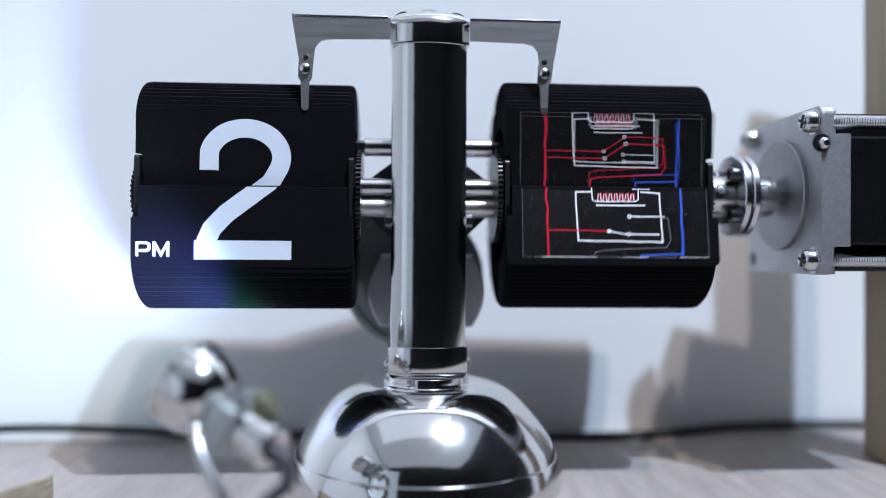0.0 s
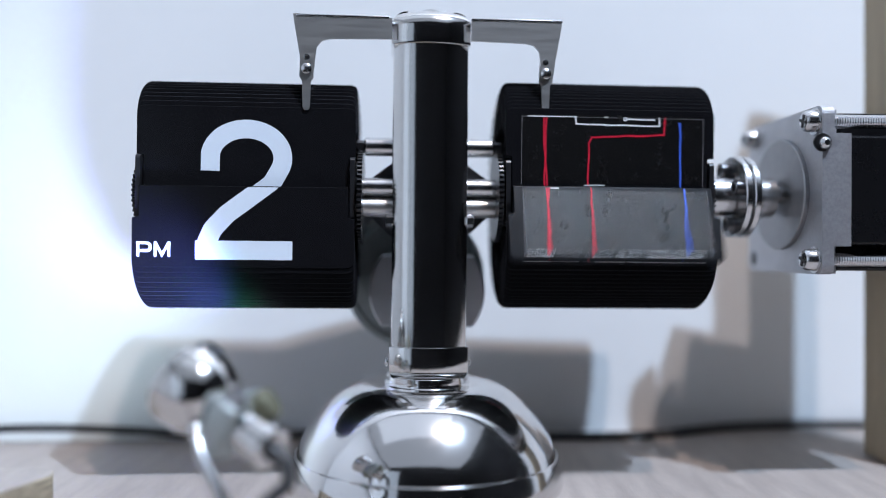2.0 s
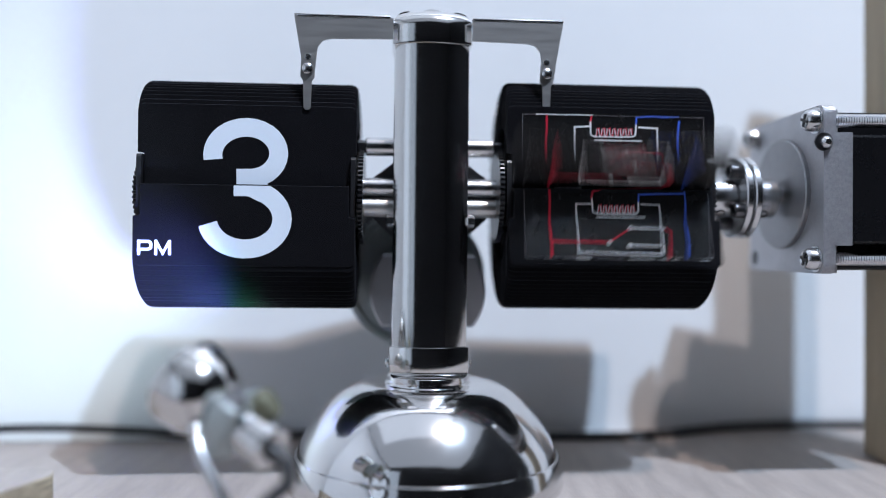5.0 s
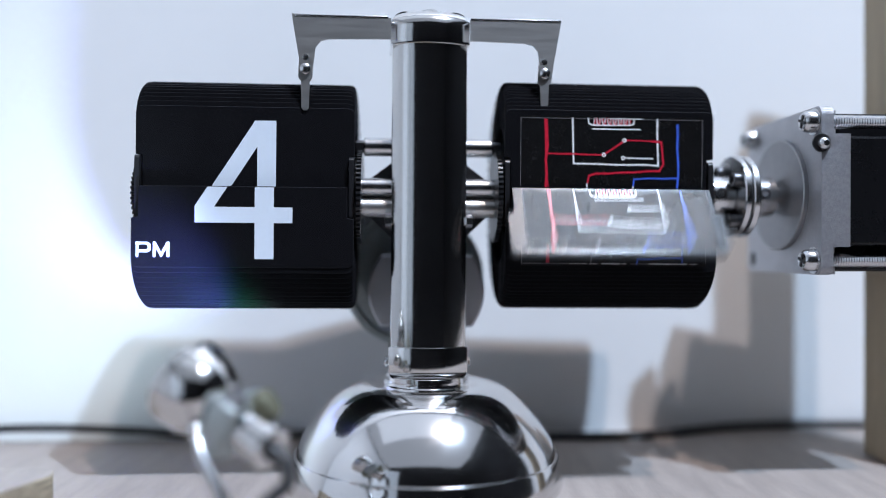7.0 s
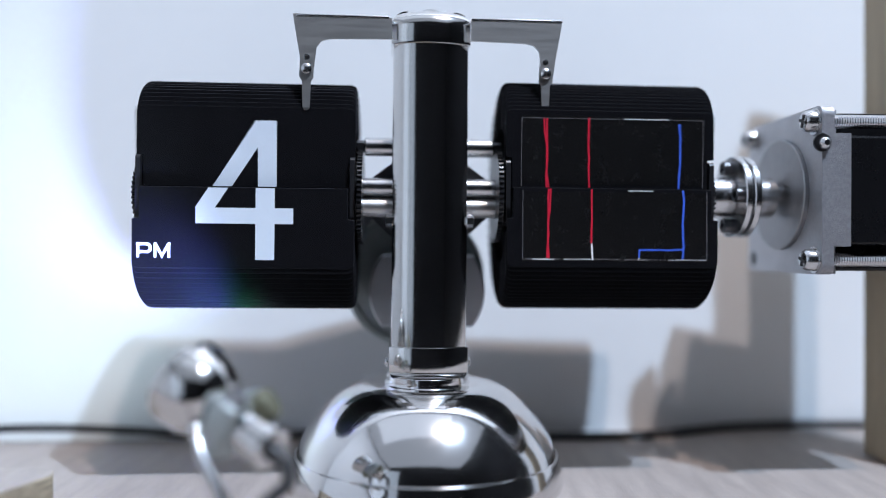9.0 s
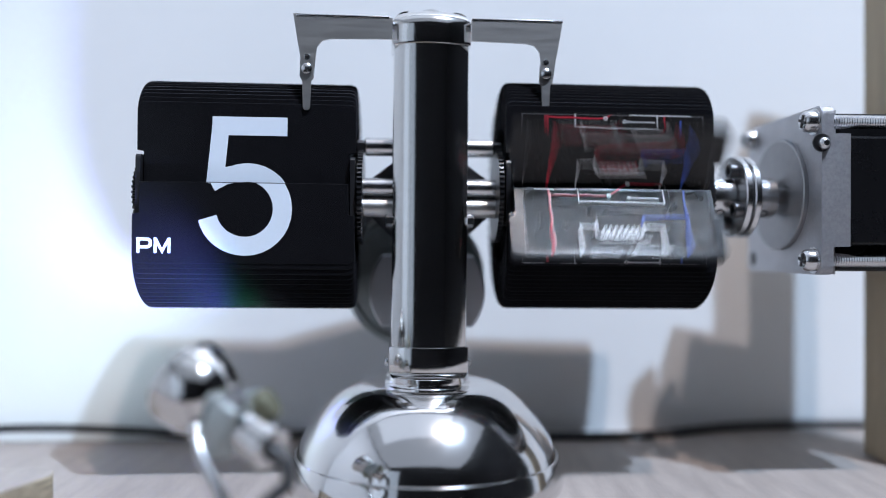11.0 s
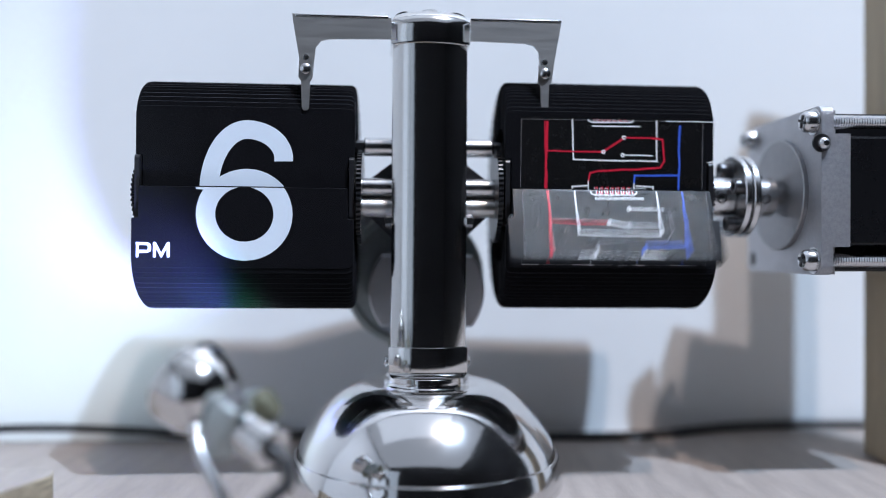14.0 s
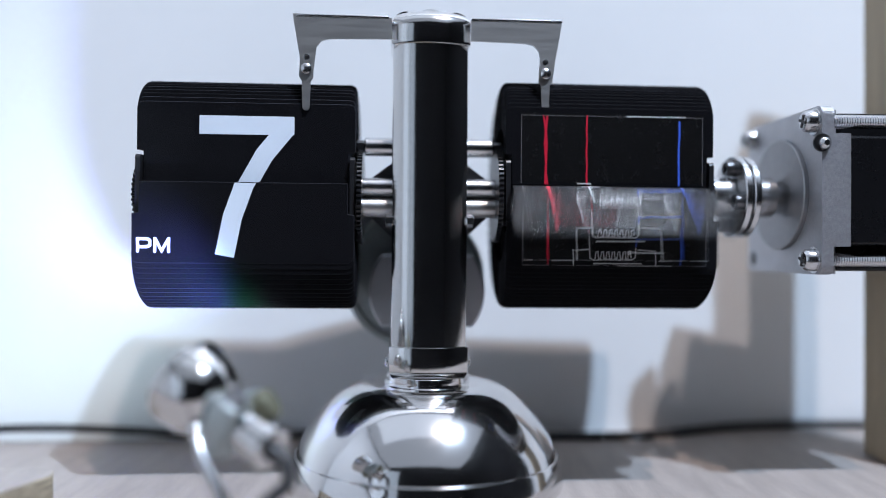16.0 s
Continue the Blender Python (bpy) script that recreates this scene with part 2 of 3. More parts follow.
# strokes of the digits, in millimetres from the middle of the card pair
def digit_strokes(d):
    S = 6.6
    if d == 2:
        return [([(-12.9, 6.3)] + arc(-0.2, 10.8, 12.8, 9.9, 170, -20, 20) + [(8.8, 2.2), (2.0, -2.8), (-6.0, -8.6), (-10.8, -13.6), (-12.6, -17.6), (-13.3, -21.0)], S), ([(-16.8, -20.7), (16.8, -20.7)], S)]
    if d == 3:
        return [(arc(-0.4, 11.2, 12.0, 9.5, 190, 90, 9) + arc(-0.4, 11.9, 11.2, 8.8, 88, -62, 12) + [(2.0, 3.4), (-4.0, 3.3)], S), ([(-4.0, 0.2), (2.0, 0.2)] + arc(0.0, -10.6, 12.9, 10.1, 68, -90, 14) + arc(0.0, -10.6, 13.0, 10.1, -92, -170, 8), S)]
    if d == 4:
        return [([(7.6, 23.6), (7.6, -24.0)], S), ([(-16.4, -9.1), (17.4, -9.1)], S - 1.1), ([(-14.2, -8.0), (6.0, 22.2)], S - 0.9)]
    if d == 5:
        return [([(-12.4, 20.4), (14.0, 20.4)], S), ([(-9.4, 20.4), (-11.4, 0.4)], S - 0.6), ([(-11.8, 0.6), (-7.0, 3.2)] + arc(0.2, -8.0, 13.0, 12.6, 112, -90, 18) + arc(0.2, -8.6, 13.2, 12.0, -92, -168, 8), S)]
    if d == 6:
        return [(arc(0.3, 10.6, 12.9, 10.0, -4, 90, 10) + arc(0.3, -1.0, 13.4, 21.6, 92, 178, 14), S), (arc(0.3, -8.4, 13.4, 12.4, 80, 276, 24), S), (arc(0.3, -8.4, 13.4, 12.4, 264, 456, 24), S)]
    return [([(-16.8, 20.6), (16.6, 20.6)], S), ([(14.0, 20.0), (6.0, 10.5), (0.0, 0.0), (-4.0, -11.0), (-6.6, -24.0)], S)]


def pm_strokes():
    out = []
    x, z = -34.6, -23.8
    w = 0.88
    out.append(([(x, z), (x, z + 5.0)], w))
    out.append(([(x - 0.5, z + 4.5), (x + 3.2, z + 4.5), (x + 4.0, z + 3.9), (x + 4.0, z + 2.5), (x + 3.2, z + 1.9), (x, z + 1.9)], w))
    x += 5.6
    out.append(([(x, z), (x, z + 5.0)], w))
    out.append(([(x + 4.5, z), (x + 4.5, z + 5.0)], w))
    out.append(([(x, z + 4.8), (x + 2.25, z + 0.6), (x + 4.5, z + 4.8)], w))
    return out


def card_paint(strokes, upper, parent, name, mats, gap):
    """The painted half of a picture on a card. Upper halves sit on the side that faces out while the card stands up."""
    bm = bmesh.new()
    step = 0.000003 if len(mats) > 1 else 0.00002
    for layer, item in enumerate(strokes):
        if item is None:
            continue
        pts, w = item[0], item[1]
        c = item[2] if len(item) > 2 else 0
        ribbon(bm, [(p[0] * 0.001, p[1] * 0.001) for p in pts], w * 0.001, layer * step, c)
    if len(mats) > 1:
        trim_picture(bm)
    half(bm, upper)
    if not bm.faces:
        bm.free()
        return None
    y = 0.00029 if len(mats) > 1 else 0.00026
    for v in bm.verts:
        if upper:
            v.co = Vector((v.co.x, y + v.co.y, gap - v.co.z))
        else:
            v.co = Vector((v.co.x, -y - v.co.y, v.co.z + gap))
    for f in bm.faces:
        f.normal_update()
        if (f.normal.y < 0) == upper:
            f.normal_flip()
    return part(name, bm, mats, parent, "", False)


def column_outline(grow):
    """Plan of the upright: a gently bowed front between tight corners, straight sides."""
    w = 0.0129 + grow
    front = [(w * math.sin(a) / math.sin(0.62), -0.0128 - grow + 0.0205 * (1 - math.cos(a))) for a in [0.62 * i / 12 for i in range(-12, 13)]]
    y = front[-1][1]
    return front + [(w + 0.0003, y + 0.0009), (w + 0.0003, 0.0088), (w - 0.002, 0.0105), (-w + 0.002, 0.0105), (-w - 0.0003, 0.0088), (-w - 0.0003, y + 0.0009)]


def flip_clock():
    clock = tagged(empty("flip_clock", CLOCK_POSE), "polished steel flip clock with two black card drums", "clock")
    # domed base
    knots = [(0.0150, 0.0379), (0.0151, 0.0366), (0.0152, 0.0354), (0.0157, 0.0348), (0.0184, 0.0351), (0.0222, 0.0351), (0.0265, 0.0342), (0.0315, 0.0316), (0.0360, 0.0277), (0.0400, 0.0230), (0.0432, 0.0182), (0.0452, 0.0142), (0.0464, 0.0106)]
    prof = [(0.0, 0.0383), (0.0144, 0.0383)] + [(p.x, p.y) for p in smooth_path([(r, z, 0) for r, z in knots], 5)] + [(0.0471, 0.0105), (0.0474, 0.0100), (0.0488, 0.0012), (0.0490, 0.0), (0.0, 0.0)]
    part("domed_base", lathe(prof, 96), DOME, clock, "mirror-polished steel dome")
    # upright
    col = prism(column_outline(0.0), 0.0470, 0.1550, m=Matrix(((1, 0, 0, 0), (0, 0, 1, 0), (0, 1, 0, 0), (0, 0, 0, 1))))
    part("column", col, CHROME, clock, "polished upright column")
    for z0, z1, name, up in ((0.0367, 0.0489, "lower_cap", False), (0.1542, 0.1662, "upper_cap", True)):
        cap = prism(column_outline(0.0008), z0, z1, m=Matrix(((1, 0, 0, 0), (0, 0, 1, 0), (0, 1, 0, 0), (0, 0, 0, 1))))
        zc = z1 if up else z0
        rim = [e for e in cap.edges if all(abs(v.co.z - zc) < 1e-6 for v in e.verts)]
        bmesh.ops.bevel(cap, geom=rim, offset=0.0058 if up else 0.0042, segments=8, affect="EDGES", profile=0.5)
        rim = [e for e in cap.edges if all(abs(v.co.z - (z0 if up else z1)) < 1e-6 for v in e.verts)]
        bmesh.ops.bevel(cap, geom=rim, offset=0.0005, segments=2, affect="EDGES", profile=0.5)
        cap = part(name, cap, CHROME, clock, "rounded chrome cap")
        for s in (-1, 1):
            part("side_screw", lathe([(0, 0.0), (0.0022, 0.0), (0.0021, 0.0009), (0.0014, 0.0016), (0, 0.0018)], 20, "x", m=pose(s * 0.0137, -0.003, (z0 + z1) / 2, 0, 0, 0 if s > 0 else 180)), STEEL, cap)
    part("top_button", lathe([(0, 0.0658), (0.0046, 0.0658), (0.0044, 0.0668), (0.0030, 0.0680), (0, 0.0686)], 24, m=pose(0, -0.002, 0.1)), STEEL, clock)
    # arms that hold the cards
    for s in (-1, 1):
        out = [(0.0137, 0.1551), (0.0137, 0.1623), (0.0465, 0.1631), (0.0462, 0.1606), (0.0440, 0.1480), (0.0432, 0.1420), (0.0394, 0.1420), (0.0390, 0.1470), (0.0384, 0.1518), (0.0366, 0.1540), (0.0340, 0.1547)]
        arm = part("arm", prism([(s * x - (0.0010 if x > 0.03 else 0.0), z) for x, z in out], -0.0128, -0.0120), BRUSHED, clock, "brushed steel arm", False)
        part("arm_fold", box(min(s * 0.0137, s * 0.0465), max(s * 0.0137, s * 0.0465) - 0.0010, -0.0130, -0.0050, 0.1621, 0.1630, 0.0003), STEEL, arm)
        fx = s * 0.0418 - (0.0022 if s > 0 else 0.0009)
        fing = [(-0.0022, 0.1470), (0.0022, 0.1470), (0.0024, 0.1412), (0.0015, 0.1400), (0.0012, 0.1308), (0.0006, 0.1300), (-0.0006, 0.1300), (-0.0012, 0.1308), (-0.0015, 0.1400), (-0.0024, 0.1412)]
        finger = part("card_stop", prism([(fx + x, z) for x, z in fing], -0.0138, -0.0130), BRUSHED, clock, "narrow steel stop finger", False)
        part("screw", lathe([(0, 0.0), (0.0019, 0.0), (0.0018, 0.0008), (0.0009, 0.0013), (0, 0.0014)], 18, "y", m=pose(fx, -0.0138, 0.1440, 0, 0, 180)), STEEL, finger)
        part("rivet", lathe([(0, 0.0), (0.0012, 0.0), (0.0010, 0.0006), (0, 0.0008)], 14, "y", m=pose(fx, -0.0128, 0.1482, 0, 0, 180)), STEEL, arm)
        # spacer rods, axle housing and bracket between column and drum
        part("spacer_rod", rod(0.0033, 0, 0.0110, "x", m=pose(s * 0.012, 0.0, 0.1195, 0, 0, 0 if s > 0 else 180)), STEEL, clock)
        part("spacer_nut", rod(0.0023, 0.0110, 0.0140, "x", 6, m=pose(s * 0.012, 0.0, 0.1195, 0, 0, 0 if s > 0 else 180)), DARK_STEEL, clock)
        part("axle_tube", rod(0.0033, 0, 0.0135, "x", m=pose(s * 0.012, -0.003, AXIS_Z + 0.0035, 0, 0, 0 if s > 0 else 180)), STEEL, clock)
        part("axle_sleeve", rod(0.0035, 0, 0.0135, "x", m=pose(s * 0.012, -0.002, AXIS_Z - 0.0035, 0, 0, 0 if s > 0 else 180)), BRUSHED, clock)
        tri = [(s * 0.0125, AXIS_Z + 0.0130), (s * 0.0125, AXIS_Z - 0.0150), (s * 0.0250, AXIS_Z - 0.0030), (s * 0.0250, AXIS_Z + 0.0035)]
        part("bracket", prism(tri, -0.0010, 0.0005), DARK_STEEL, clock, "", False)
        part("bracket_nut", rod(0.0022, 0, 0.0028, "x", 6, m=pose(s * 0.0128, -0.008, AXIS_Z - 0.0085, 0, 0, 0 if s > 0 else 180)), STEEL, clock)
    # slanted plate hidden behind the hour drum, added for the sloping wall shadow
    part("rear_stay", prism([(0.0090, 0.1120), (-0.0785, 0.0845), (-0.0800, 0.0820), (-0.0785, 0.0740), (-0.0300, 0.0690), (0.0090, 0.0690)], 0.0445, 0.0465, bevel=0.0004), DARK_STEEL, clock, "flat slanted plate, hidden and added to cast a shadow", False)
    part("stay_spacer", rod(0.0030, 0.0095, 0.0446, "y", 20, m=pose(-0.0080, 0, 0.0900)), DARK_STEEL, clock)
    # round housing behind the column
    disc = [p for p in arc(0, 0, 0.0215, 0.0215, -38, 38, 16)] + [p for p in arc(0, 0, 0.0215, 0.0215, 142, 218, 16)]
    part("rear_housing", prism([(x, 0.0675 + z) for x, z in disc], 0.006, 0.020, bevel=0.001), GREY_KNOB, clock, "satin grey round housing", False)
    part("rear_ring", lathe([(0.0, 0.0015), (0.0240, 0.0015), (0.0250, 0), (0.0265, 0), (0.0275, 0.002), (0.0265, 0.006), (0.0, 0.006)], 56, "y", m=pose(-0.0045, 0.022, 0.072)), ZINC, clock)
    return clock


def gear(x0, x1, r, teeth, bm=None):
    """A toothed wheel round the x axis."""
    bm = bm or bmesh.new()
    pts = []
    for i in range(teeth):
        for f, rr in ((0.0, r - 0.0012), (0.25, r - 0.0012), (0.4, r), (0.75, r), (0.9, r - 0.0012)):
            a = 2 * math.pi * (i + f) / teeth
            pts.append((rr * math.cos(a), rr * math.sin(a)))
    return prism(pts, x0, x1, bm, Matrix(((0, 1, 0, 0), (1, 0, 0, 0), (0, 0, 1, 0), (0, 0, 0, 1))))


def drum_core(clock, side):
    """The turning core of a drum: axle, hub and its toothed flanges."""
    cx = side * 0.0625
    core = part("drum_core", rod(HUB - 0.0025, -CARD_W / 2 - 0.0005, CARD_W / 2 + 0.0005, "x", 48), BLACK_PLASTIC, clock, "black hub of the card drum", m=pose(cx, 0, AXIS_Z if side < 0 else MINUTE_Z))
    for s in (-1, 1):
        inner = s == -side
        x = s * (CARD_W / 2 + 0.0006)
        part("toothed_wheel", gear(min(x, x + s * 0.0016), max(x, x + s * 0.0016), 0.0170 if inner else 0.0118, 60 if inner else 40), BLACK_PLASTIC, core, "", False)
    return core


def stop_plates(clock):
    for side in (-1, 1):
        for s in (-1, 1):
            x = side * 0.0625 + s * (CARD_W / 2 - 0.0010)
            out = rounded(-0.0040, 0.0040, -0.0088, 0.0128, 0.0015)
            part("drum_cheek", prism([(a - 0.0112, b + AXIS_Z) for a, b in out], x - 0.0008, x + 0.0008, m=Matrix(((0, 1, 0, 0), (1, 0, 0, 0), (0, 0, 1, 0), (0, 0, 0, 1)))), BLACK_PLASTIC, clock, "", False)


CLOCK = flip_clock()
HOUR_CORE = drum_core(CLOCK, -1)
MINUTE_CORE = drum_core(CLOCK, 1)
stop_plates(CLOCK)
CARD_MESH = card_mesh("flip_card")
HOUR_GAP = 1.7125
HOUR_DROPS = {0: 0.488, 1: 2.11, 2: 3.83, 3: 5.57, 4: 7.18, 5: 9.0, 6: 10.7, 7: 12.38, 8: 14.1, 9: 15.84}
HOUR_NOW = {n: d for n, d in zip(range(0, 10), (2, 3, 3, 4, 4, 5, 5, 6, 6, 7))}
HOUR_CARDS, MINUTE_CARDS = [], []


def fitted(strokes, digit):
    shift, tall, drop = (-0.3, 0.988, 0.65) if digit == 4 else (0.05, 0.995, 0.9)
    return [([(x * 0.955 + shift, z * tall - drop) for x, z in pts], w * 0.96) for pts, w in strokes]


def hour_cards():
    for n in range(-24, 24):
        card = new("hour_card", CARD_MESH)
        card.parent = CLOCK
        card.matrix_basis = pose(-0.0625, 0, AXIS_Z)
        tagged(card, "black card with a white printed hour digit")
        before = 2 if n <= 0 else HOUR_NOW.get(n - 1, 7)
        after = 2 if n < 0 else HOUR_NOW.get(n, 7)
        if -1 <= n <= 10:
            card_paint(fitted(digit_strokes(before), before), True, card, "printed_digit", [WHITE_PRINT], 0.0008)
            card_paint(fitted(digit_strokes(after), after) + pm_strokes(), False, card, "printed_digit", [WHITE_PRINT], 0.0008)
        HOUR_CARDS.append((card, n))


hour_cards()


BOX_TOP = ((0, -26.0), (2, -14.5), (4, -1.8), (5.6, 21.5), (9, 21.2), (20.5, 21.2), (25, 25.0), (28.4, 27.6), (33.6, 35.0), (37, 37.0), (44, 43.0), (46, 45.0), (51, 45.5), (53, 46.5), (55, 53.0), (56.5, 66.0), (57.2, 72.0), (58.2, 89.0), (59.2, 110.0), (60, 130.0))
CLOSES = (18.3, 34.8, 50.8)      # the picture in which each relay's arm swings up


def along(table, k):
    for (k0, v0), (k1, v1) in zip(table, table[1:]):
        if k0 <= k <= k1:
            return v0 + (v1 - v0) * (k - k0) / (k1 - k0)
    return table[-1][1]


def relay_picture(k):
    """Strokes of picture k of 60 in the hand-drawn film: colours 0 white, 1 red, 2 blue, 3 grey, 4 yellow. Millimetres from the middle of the pair."""
    k %= 60
    rng = random.Random(500 + k)
    out = []

    def stroke(pts, w, c, wob=0.22):
        fine = []
        for (x0, z0), (x1, z1) in zip(pts, pts[1:]):
            n = max(1, int(math.hypot(x1 - x0, z1 - z0) / 4))
            fine += [(x0 + (x1 - x0) * i / n + rng.uniform(-wob, wob), z0 + (z1 - z0) * i / n + rng.uniform(-wob, wob)) for i in range(n)]
        fine.append(pts[-1])
        out.append((fine, w * rng.uniform(0.85, 1.2), c))

    red_x, blue_x = -22.6 + rng.uniform(-0.4, 0.4), 24.4 + rng.uniform(-0.5, 0.5)
    stroke([(red_x + 0.2, 24.0), (red_x, 0.3), (red_x + 0.3, -24.0)], 0.75, 1, 0.3)
    if rng.random() < 0.5:
        stroke([(red_x - 0.7, 24.0), (red_x + 0.6, 0.3), (red_x - 0.3, -24.0)], 0.5, 1, 0.3)
    stroke([(blue_x - 0.2, 23.0), (blue_x, 0.3), (blue_x - 0.2, -24.0)], 0.7, 2, 0.3)
    top = along(BOX_TOP, max(0.0, k - 0.8))
    for i in range(3):
        z = top - 25.4 * i
        if z > 72 or z < -34:
            continue
        x = -13.2 + rng.uniform(-0.5, 0.5)
        on = k >= CLOSES[i]
        fed = i == 0 or k >= CLOSES[i - 1] + 5
        lead = k >= (9 if i == 0 else CLOSES[i - 1] + 4)
        w, h = 29.6 + rng.uniform(-0.8, 0.8), 16.6 + rng.uniform(-0.7, 0.7)
        stroke([(x + 5.5, z + 0.2), (x, z), (x + 0.6, z - h), (x + w, z - h - 0.4), (x + w - 0.4, z), (x + 22.5, z + 0.3)], 0.5, 0, 0.12)
        # coil: a bracket with loops and a core line
        stroke([(x + 5.6, z + 2.0), (x + 5.8, z - 2.6), (x + 7.0, z - 3.2), (x + 20.6, z - 3.1), (x + 21.6, z - 2.4), (x + 21.8, z + 1.2)], 0.5, 0, 0.1)
        loops = []
        for n in range(7):
            lx = x + 7.6 + n * 1.9
            loops += [(lx, z - 2.9), (lx + 0.3, z - 0.6), (lx + 1.0, z - 0.4), (lx + 1.2, z - 2.6)]
        out.append((loops, 0.42, 0))
        if lead and fed:
            out.append(([(a + 0.25, b + 0.15) for a, b in loops], 0.34, 1))
        stroke([(x + 7.0, z - 4.5), (x + 24.0, z - 4.4)], 0.5, 0, 0.08)
        # leads of the coil
        stroke([(x + 21.8, z + 1.2), (x + 22.0, z + 3.8), (blue_x, z + 4.2)], 0.6, 2, 0.15)
        if i == 0:
            stroke([(x + 5.6, z + 2.0), (x + 5.4, z + 6.0)], 0.5, 0 if k < 9 else 1, 0.1)
            stroke([(x + 5.4, z + 6.0), (x + 5.0, z + 60.0)], 0.6, 1, 0.2)
        else:
            stroke([(x + 5.6, z + 2.0), (x + 6.2, z + 4.6), (x + 9.0, z + 5.4), (x + 31.0, z + 6.6), (x + 32.4, z + 9.0), (x + 31.8, z + 16.6), (x + 28.0, z + 16.9)], 0.6 if lead else 0.28, 1 if lead else 3, 0.15)
        if i == 2 and on:
            stroke([(x + 30.6, z - 8.4), (x + 32.4, z - 9.4), (x + 31.6, z - 19.6), (x + 6.4, z - 21.0), (x + 5.2, z - 23.0), (x + 5.0, z - 90.0)], 0.7, 1, 0.2)
        # contacts
        stroke([(red_x, z - 13.2), (x + 10.8, z - 13.4)], 0.6, 1, 0.15)
        tip = (x + 18.2, z - 8.6) if on else (x + 17.6, z - 14.6)
        stroke([(x + 11.0, z - 13.4), tip], 0.55, 1 if on else 0, 0.05)
        stroke([(x + 18.6, z - 8.3), (x + 30.6, z - 8.4)], 0.55, 1 if on and k > CLOSES[i] + 1 else 0, 0.1)
        stroke([(x + 18.2, z - 14.4), (x + 28.6, z - 14.5)], 0.5, 0, 0.1)
        for cx, cz in ((x + 11.2, z - 13.4), (x + 18.4, z - 8.3), (x + 18.0, z - 14.4)):
            out.append((arc(cx, cz, 0.55, 0.55, 0, 360, 8), 0.45, 0))
        if CLOSES[i] - 4.3 <= k <= CLOSES[i] - 1.2:
            for dx, dz in ((-1.6, 1.5), (-0.5, 2.1), (0.8, 1.9), (1.9, 1.2)):
                stroke([(x + 21.8 + dx * 0.3, z + 1.6), (x + 21.8 + dx, z + 1.4 + dz)], 0.45, 4, 0.05)
    # pale edges of the sticker where it has lifted
    for xx in (-31.2, 32.8):
        stroke([(xx, 24.3), (xx, 0.7)], 0.16, 3, 0.02)
        stroke([(xx, -0.7), (xx, -24.3)], 0.16, 3, 0.02)
    stroke([(-31.2, 24.2), (32.8, 24.2)], 0.14, 3, 0.02)
    a = -31.0
    while a < 31.0:
        b = min(32.6, a + rng.uniform(1.5, 11.0))
        stroke([(a, -24.25), (b, -24.25)], rng.uniform(0.12, 0.26), rng.choice((0, 3, 3)), 0.03)
        a = b + rng.uniform(0.2, 1.6)
    for zz in (24.3, -24.3):
        if rng.random() < 0.6:
            a = rng.uniform(-30, 20)
            stroke([(a, zz), (a + rng.uniform(5, 22), zz)], 0.28, 0, 0.05)
    for zz in (0.7, -0.7):
        if rng.random() < 0.5:
            a = rng.uniform(-30, 10)
            stroke([(a, zz), (a + rng.uniform(3, 12), zz)], 0.25, 0, 0.04)
    return [(s[0], s[1], s[2]) for s in out]


def trim_picture(bm):
    """Cuts a drawing off at the sticker's edge."""
    for z, sign in ((24.5, 1), (-24.5, -1)):
        bmesh.ops.bisect_plane(bm, geom=bm.verts[:] + bm.edges[:] + bm.faces[:], plane_co=(0, 0, z * 0.001), plane_no=(0, 0, sign), clear_outer=True)


def sticker_mesh(upper):
    bm = bmesh.new()
    y = 0.00025 if upper else -0.00025
    vs = [bm.verts.new((x, y, z)) for x, z in ((-0.0314, -0.0006), (0.0330, -0.0006), (0.0330, -0.0245), (-0.0314, -0.0245))]
    f = bm.faces.new(vs if upper else vs[::-1])
    f.normal_update()
    if (f.normal.y > 0) != upper:
        f.normal_flip()
    me = bpy.data.meshes.new("paper_sticker")
    bm.to_mesh(me)
    bm.free()
    me.materials.append(STICKER)
    return me


STICKER_UP, STICKER_DOWN = sticker_mesh(True), sticker_mesh(False)


def minute_cards():
    for k in range(60):
        card = new("minute_card", CARD_MESH)
        card.parent = CLOCK
        card.matrix_basis = pose(0.0625, 0, AXIS_Z)
        mats = [WHITE_CHALK, RED_CHALK, BLUE_CHALK, GREY_CHALK, YELLOW_CHALK]
        for upper in (True, False):
            sticker = new("paper_sticker", STICKER_UP if upper else STICKER_DOWN)
            sticker.parent = card
        tagged(card, "black card with a hand-drawn relay circuit")
        for upper, strokes in ((True, relay_picture(k - 1)), (False, relay_picture(k))):
            for c, name in ((3, "grey_pencil_line"), (2, "blue_wire_line"), (0, "white_relay_drawing"), (1, "red_wire_line"), (4, "yellow_spark_line")):
                card_paint([s if s[2] == c else None for s in strokes], upper, card, name, mats, 0.0006)
        MINUTE_CARDS.append((card, k))


minute_cards()


# ---- the stepper motor and its coupling ----
MOTOR_POSE = pose(0.1251, 0.0075, AXIS_Z + 0.0014, 0, 0.2, 3.0)


